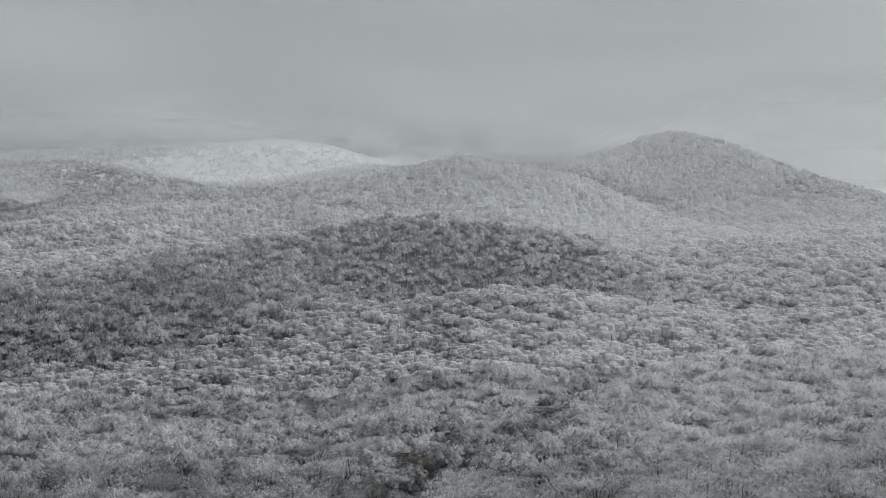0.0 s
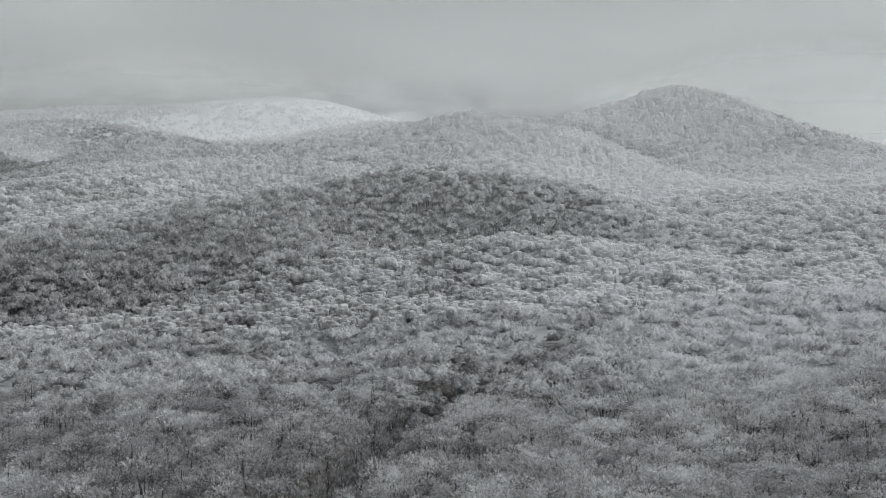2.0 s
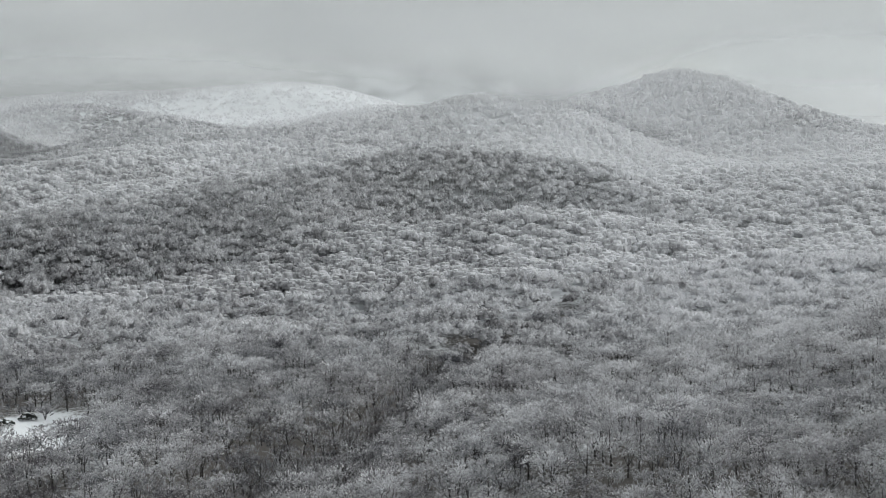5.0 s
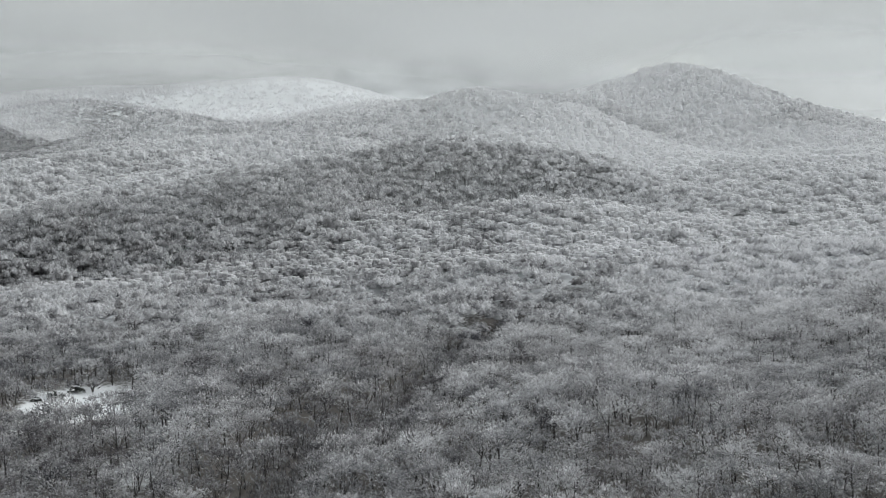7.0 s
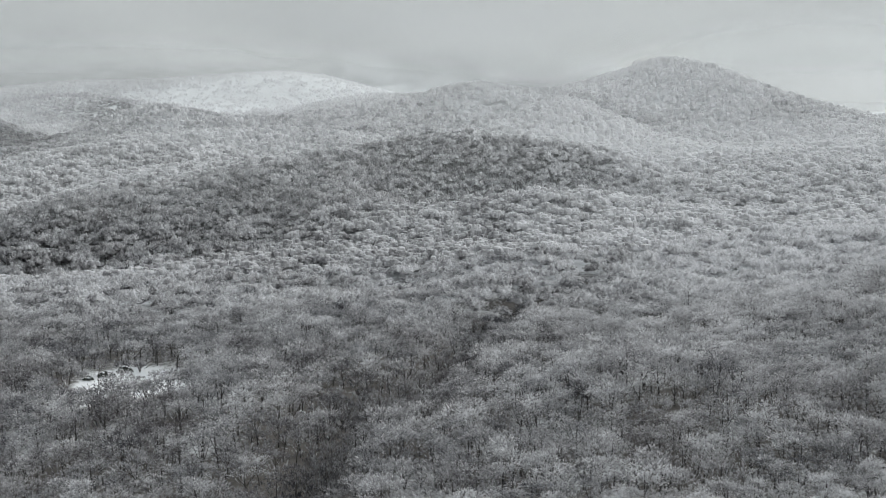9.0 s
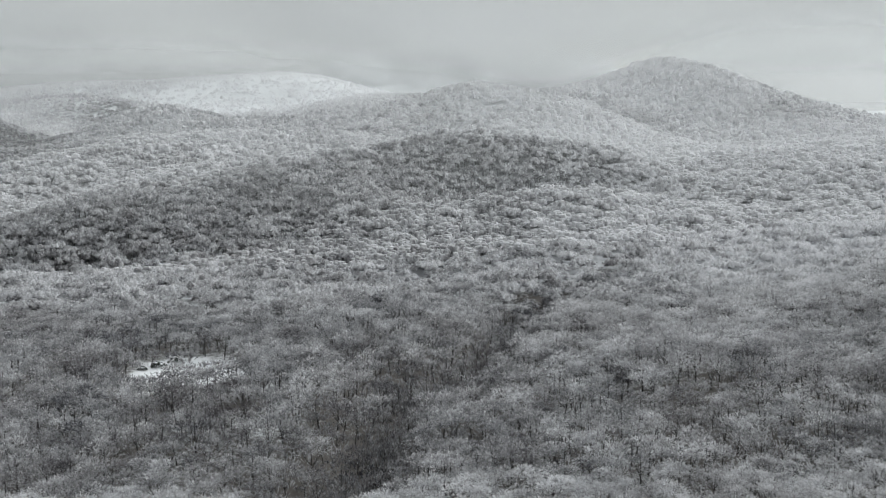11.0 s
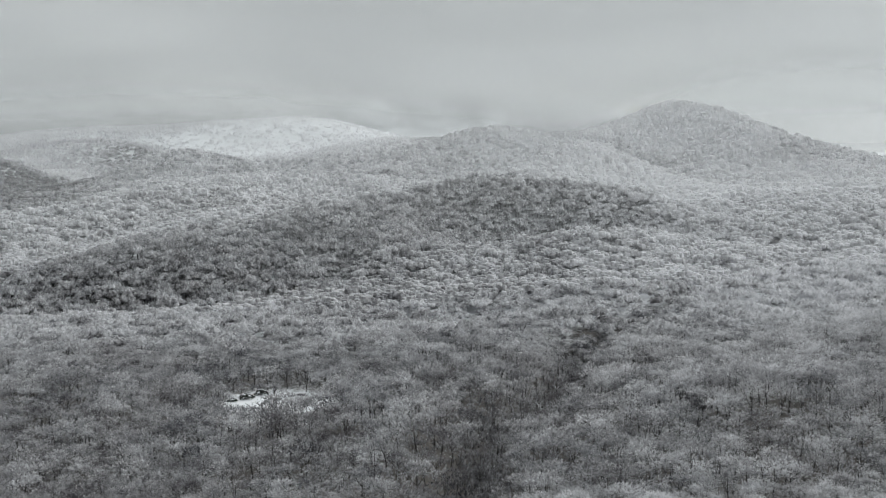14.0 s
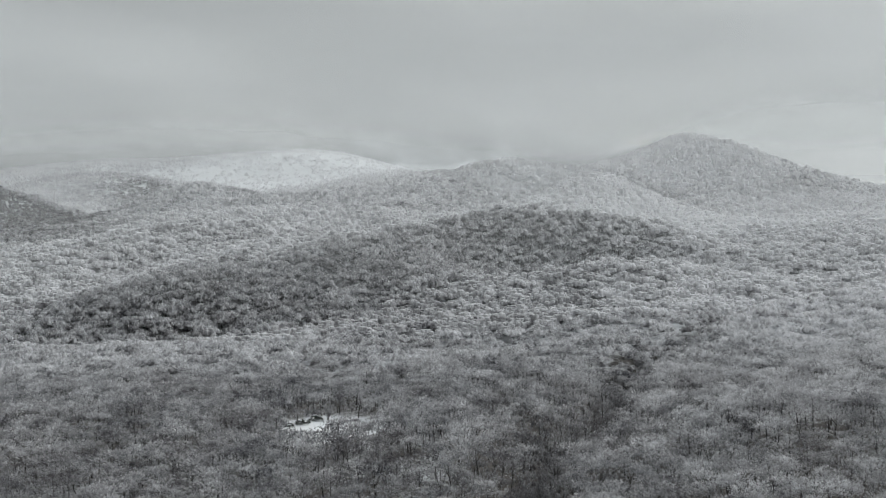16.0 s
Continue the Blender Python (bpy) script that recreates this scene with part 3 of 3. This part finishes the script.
rest = np.array([i for i in order if not in_gully[i]][225:])


def tree_things(kinds, places, group, label, rime_tone):
    """Trees that stand singly, each with its trunk and crown."""
    masters = []
    for i, ((cv, cr), (tv, tt)) in enumerate(kinds):
        tree = new("birch_tree")
        link_mesh("crown", cv, np.arange(len(cv)).reshape(-1, 3), RIME, parent=tree, values=cr * (rime_tone[0] + rime_tone[1] * i))
        link_mesh("trunk", tv, tt, BARK, parent=tree)
        masters.append(tagged(tree, label, "tree", group))
    for n, i in enumerate(places):
        m = pose(x[i], y[i], float(height(x[i], y[i])), 0, 0, r.uniform(0, 360))
        k = r.randint(0, len(masters)) if n >= len(masters) else n
        tree = masters[k]
        if n < len(masters):
            tree.matrix_basis = m
        else:
            tree = copy_thing(tree, m)
        tree.scale = (r.uniform(0.8, 1.25),) * 2 + (r.uniform(0.72, 1.08),)


tree_things(NEAR, single, "trees on the near slope", "mountain birch with rime-white twigs and dark trunk", (0.70, 0.07))
tree_things(BARE, bare, "bare trees in the gully", "bare brown birch with little rime in the gully", (0.30, 0.06))
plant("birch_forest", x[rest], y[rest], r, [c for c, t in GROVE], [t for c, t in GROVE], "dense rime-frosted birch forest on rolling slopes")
x, y, r = scatter(360, 1000, 6.6, 2)
k = y > edge_of_near(x, y)
x, y = x[k], y[k]
sx, sy, r = scatter(600, 920, 4.9, 12)
steep = np.hypot(height(sx + 4, sy) - height(sx - 4, sy), height(sx, sy + 4) - height(sx, sy - 4)) / 8
k = r.uniform(0.12, 0.62, sx.shape) < steep     # stands are denser, seen from above, on steep ground
x, y = np.concatenate([x, sx[k]]), np.concatenate([y, sy[k]])
k = r.uniform(0.4, 0.85, sx.shape) < steep
x, y = np.concatenate([x, sx[k] + 2.4]), np.concatenate([y, sy[k] + 1.5])
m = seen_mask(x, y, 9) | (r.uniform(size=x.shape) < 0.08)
on_face = ridge_face(x, y) > r.uniform(0.35, 0.75, x.shape)
f = m & on_face
m &= ~on_face
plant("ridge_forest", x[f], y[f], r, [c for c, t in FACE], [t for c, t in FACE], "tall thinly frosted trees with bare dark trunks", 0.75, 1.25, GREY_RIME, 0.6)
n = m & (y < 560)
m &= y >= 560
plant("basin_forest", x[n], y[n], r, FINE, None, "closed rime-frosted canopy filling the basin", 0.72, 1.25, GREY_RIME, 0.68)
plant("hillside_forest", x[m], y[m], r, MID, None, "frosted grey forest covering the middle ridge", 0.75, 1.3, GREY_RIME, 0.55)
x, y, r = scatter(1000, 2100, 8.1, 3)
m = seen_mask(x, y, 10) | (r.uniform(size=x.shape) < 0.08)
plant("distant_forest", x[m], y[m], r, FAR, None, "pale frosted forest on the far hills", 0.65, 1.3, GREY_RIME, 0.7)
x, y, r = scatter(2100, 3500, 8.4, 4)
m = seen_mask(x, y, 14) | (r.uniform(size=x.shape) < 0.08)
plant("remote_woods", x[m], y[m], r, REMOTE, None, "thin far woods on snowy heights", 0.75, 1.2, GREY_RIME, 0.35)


# ---- undergrowth ----
def bush_template(seed, sprays, tall):
    """A low bush of thin upright twigs."""
    r = np.random.RandomState(seed)
    base = np.stack([r.normal(0, 0.45, sprays), r.normal(0, 0.45, sprays), r.uniform(0, 0.45, sprays) * tall], 1)
    way, side = frame_of(np.stack([base[:, 0] * 0.9, base[:, 1] * 0.9, np.ones(sprays)], 1) + r.normal(size=(sprays, 3)) * 0.3)
    ln, wd = tall * r.uniform(0.4, 0.7, (sprays, 1)), r.uniform(0.10, 0.22, (sprays, 1))
    v = np.stack([base - side * wd * 0.3, base + way * ln + side * wd, base + way * ln * 1.1 - side * wd], 1)
    return v.reshape(-1, 3), np.tile([0.35, 0.85, 1.0], sprays)


x, y, r = scatter(203, 430, 2.9, 7)
m = glade(x, y) > 1.15
gx, gy, r = scatter(203, 470, 1.9, 8)
g = gully_distance(gx, gy) + 2.5 * ripple(gx, gy, 30, 35) < 12
x, y = np.concatenate([x[m], gx[g]]), np.concatenate([y[m], gy[g]])
plant("undergrowth", x, y, r, [bush_template(i, 11, 2.5) for i in range(6)], None, "grey twiggy bushes under the birches", 0.6, 1.4)


# ---- things in and about the glade ----
def needle_material():
    mat, nodes, links = material("dark_needles")
    out = nodes.new("ShaderNodeOutputMaterial")
    bsdf = nodes.new("ShaderNodeBsdfPrincipled")
    bsdf.inputs["Roughness"].default_value = 0.8
    geo = nodes.new("ShaderNodeNewGeometry")
    col = add_mix(nodes, links, geo.outputs["Random Per Island"], (0.025, 0.032, 0.026), (0.11, 0.12, 0.11))
    links.new(col, bsdf.inputs["Base Color"])
    links.new(bsdf.outputs["BSDF"], out.inputs["Surface"])
    return mat


def snow_material():
    mat, nodes, links = material("lodged_snow")
    out = nodes.new("ShaderNodeOutputMaterial")
    bsdf = nodes.new("ShaderNodeBsdfPrincipled")
    bsdf.inputs["Roughness"].default_value = 0.8
    geo = nodes.new("ShaderNodeNewGeometry")
    n = add_noise(nodes, links, geo.outputs["Position"], 2.5, 5.0)
    links.new(add_mix(nodes, links, n, (0.74, 0.77, 0.80), (0.87, 0.88, 0.89)), bsdf.inputs["Base Color"])
    links.new(bsdf.outputs["BSDF"], out.inputs["Surface"])
    return mat


NEEDLES, SNOW = needle_material(), snow_material()


def part(name, bm, mat, parent):
    me = bpy.data.meshes.new(name)
    bm.to_mesh(me)
    bm.free()
    me.materials.append(mat)
    ob = new(name, me)
    ob.parent = parent
    return ob


def dwarf_pine(px, py, wide, tall, seed):
    """A low spreading pine: dark needle tufts over a mound of stems, with pads of snow lodged on top."""
    r = np.random.RandomState(seed)
    shrub = new("dwarf_pine")
    n = 420
    a, d = r.uniform(0, 6.28, n), np.sqrt(r.uniform(0, 1, n))
    lobe = 0.8 + 0.25 * np.sin(3 * a + seed)
    base = np.stack([np.cos(a) * d * wide * lobe, np.sin(a) * d * wide * 0.7 * lobe, tall * (1 - 0.75 * d ** 2) * r.uniform(0.5, 1.0, n) + 0.1 * np.sin(5 * a)], 1)
    way, side = frame_of(np.stack([np.cos(a) * d, np.sin(a) * d, np.full(n, 0.9)], 1) + r.normal(size=(n, 3)) * 0.35)
    v = np.stack([base - side * 0.10, base + way * 0.55 + side * 0.22, base + way * 0.6 - side * 0.2], 1).reshape(-1, 3)
    link_mesh("needles", v, np.arange(len(v)).reshape(-1, 3), NEEDLES, parent=shrub)
    sv, st, at = [], [], 0
    for i in range(7):
        b = 0.9 * i
        v, t = tube([(0, 0, -0.2), (math.cos(b) * wide * 0.4, math.sin(b) * wide * 0.3, tall * 0.3), (math.cos(b) * wide * 0.8, math.sin(b) * wide * 0.55, tall * 0.45)], [0.10, 0.07, 0.03], 4)
        sv.append(v)
        st.append(t + at)
        at += len(v)
    link_mesh("stems", np.vstack(sv), np.vstack(st), BARK, parent=shrub)
    for i in range(15):
        b, e = r.uniform(0, 6.28), math.sqrt(r.uniform(0, 0.8))
        bm = bmesh.new()
        bmesh.ops.create_icosphere(bm, subdivisions=2, radius=1.0)
        for vert in bm.verts:
            c = vert.co
            k = 1 + 0.22 * noise.noise(c * 1.7 + Vector((i, seed, 0)))
            vert.co = Vector((c.x * k * r.uniform(0.55, 0.6), c.y * k * 0.42, c.z * 0.16 * k))
        ob = part("snow_pad", bm, SNOW, shrub)
        ob.matrix_basis = pose(math.cos(b) * e * wide * 0.8, math.sin(b) * e * wide * 0.55, tall * (1.02 - 0.7 * e * e) + 0.22, r.uniform(-12, 12), r.uniform(-12, 12), r.uniform(0, 180))
    shrub.matrix_basis = pose(px, py, float(height(px, py)) - 0.05)
    return tagged(shrub, "low dark dwarf pine with lodged snow at the glade's edge", "shrub", "dwarf pines in the glade")


def bare_bush(px, py, tall, seed):
    """A small upright bush of bare stems in the snow."""
    r = np.random.RandomState(seed)
    bush = new("bare_bush")
    sv, st, at = [], [], 0
    for i in range(16):
        a, lean = r.uniform(0, 6.28), r.uniform(0.1, 0.5) * tall
        v, t = tube([(0, 0, -0.2), (math.cos(a) * lean * 0.4, math.sin(a) * lean * 0.4, tall * 0.55), (math.cos(a) * lean, math.sin(a) * lean, tall * r.uniform(0.8, 1.05))], [0.045, 0.03, 0.012], 4)
        sv.append(v)
        st.append(t + at)
        at += len(v)
    link_mesh("stems", np.vstack(sv), np.vstack(st), BARK, parent=bush)
    v, w = bush_template(seed, 60, tall * 0.8)
    v = v * np.array([1.5, 1.5, 1.0]) + np.array([0, 0, tall * 0.3])
    link_mesh("twigs", v, np.arange(len(v)).reshape(-1, 3), RIME, parent=bush, values=w * 0.45)
    bush.matrix_basis = pose(px, py, float(height(px, py)))
    return tagged(bush, "small bare bush standing in the open snow", "shrub", "bushes in the glade")


dwarf_pine(-125.0, 355.0, 3.1, 1.9, 1)
dwarf_pine(-120.5, 362.5, 2.8, 2.1, 2)
dwarf_pine(-129.0, 350.0, 1.6, 1.0, 3)
bare_bush(-115.5, 364.0, 4.2, 4)
bare_bush(-121.0, 365.5, 3.4, 5)
bare_bush(-109.0, 358.5, 2.0, 6)
bare_bush(-104.5, 361.0, 1.4, 8)
bare_bush(-113.5, 355.0, 1.2, 9)


def broken_tree(px, py, turn, seed):
    """A dead birch with a broken top and big crooked limbs that carry snow along their upper sides."""
    r = np.random.RandomState(seed)
    tree = new("broken_birch")
    v, t = tube([(0, 0, -0.5), (0.3, 0.1, 2.2), (0.1, -0.2, 4.5), (0.5, 0.0, 6.2)], [0.42, 0.34, 0.28, 0.20], 8)
    link_mesh("trunk", v, t, BARK, parent=tree)
    for i in range(6):
        a = 1.05 * i + r.uniform(-0.3, 0.3)
        z0, reach = r.uniform(2.6, 5.6), r.uniform(2.6, 5.2)
        d = np.array([math.cos(a), math.sin(a), 0])
        n = np.array([-math.sin(a), math.cos(a), 0])
        pts = [np.array([0.2, 0, z0]), np.array([0.2, 0, z0]) + d * reach * 0.35 + np.array([0, 0, r.uniform(0.4, 1.4)]) + n * r.uniform(-0.5, 0.5)]
        pts.append(pts[-1] + d * reach * 0.35 + n * r.uniform(-0.8, 0.8) + np.array([0, 0, r.uniform(-0.2, 1.4)]))
        pts.append(pts[-1] + d * reach * 0.3 + n * r.uniform(-0.8, 0.8) + np.array([0, 0, r.uniform(-0.2, 1.2)]))
        v, t = tube(pts, [0.17, 0.13, 0.09, 0.03], 6)
        limb = link_mesh("limb", v, t, BARK, parent=tree)
        v, t = tube([p + np.array([0, 0, q]) for p, q in zip(pts[:3], (0.12, 0.10, 0.07))] + [pts[3] + np.array([0, 0, 0.03])], [0.07, 0.09, 0.07, 0.02], 6)
        link_mesh("snow_ridge", v, t, SNOW, parent=limb)
    tree.matrix_basis = pose(px, py, float(height(px, py)), 0, 0, turn)
    return tagged(tree, "broken dead birch with snow along its crooked limbs", "tree", "dead trees in the gully")


broken_tree(-35.0, 312.0, 0, 3)
broken_tree(-17.0, 322.0, 80, 4)
broken_tree(-48.0, 283.0, 200, 5)


# ---- low cloud, and sheets that stand in for haze ----
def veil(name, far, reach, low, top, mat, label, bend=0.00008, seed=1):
    """A gently billowing sheet across the valley: a hanging bank of cloud, or a stand-in for haze."""
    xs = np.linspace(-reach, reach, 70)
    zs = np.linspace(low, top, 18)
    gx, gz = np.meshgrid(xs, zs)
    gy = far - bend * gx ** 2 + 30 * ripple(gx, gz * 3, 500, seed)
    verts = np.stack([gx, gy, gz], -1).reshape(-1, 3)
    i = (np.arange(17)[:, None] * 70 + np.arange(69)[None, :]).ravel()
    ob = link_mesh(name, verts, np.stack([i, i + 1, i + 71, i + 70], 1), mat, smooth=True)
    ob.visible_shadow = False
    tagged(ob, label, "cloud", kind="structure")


# two sheets added to pale the land behind them, as distance haze does
veil("valley_haze_sheet", 1040, 900, 20, 420, vapour_material("valley_haze_white", 40, 60, 170, 260, 420, 0.24, 0.17, 0.004), "thin grey sheet standing in for haze over the valley", seed=41)
veil("basin_haze_sheet", 640, 560, 8, 300, vapour_material("basin_haze_white", 20, 40, 110, 190, 300, 0.15, 0.12, 0.006), "faint sheet standing in for haze over the forested basin", seed=44)
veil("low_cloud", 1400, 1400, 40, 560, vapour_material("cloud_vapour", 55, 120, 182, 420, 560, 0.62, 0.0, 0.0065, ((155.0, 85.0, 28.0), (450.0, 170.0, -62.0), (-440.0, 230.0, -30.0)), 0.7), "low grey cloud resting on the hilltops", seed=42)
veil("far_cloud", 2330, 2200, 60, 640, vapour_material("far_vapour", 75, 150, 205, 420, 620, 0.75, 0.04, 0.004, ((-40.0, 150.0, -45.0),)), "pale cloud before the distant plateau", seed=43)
# another added haze sheet, which pales the far crags
veil("range_haze_sheet", 3650, 3200, 60, 800, vapour_material("range_haze_white", 75, 130, 300, 500, 780, 0.62, 0.30, 0.003), "pale sheet standing in for haze before the far mountains", seed=45)
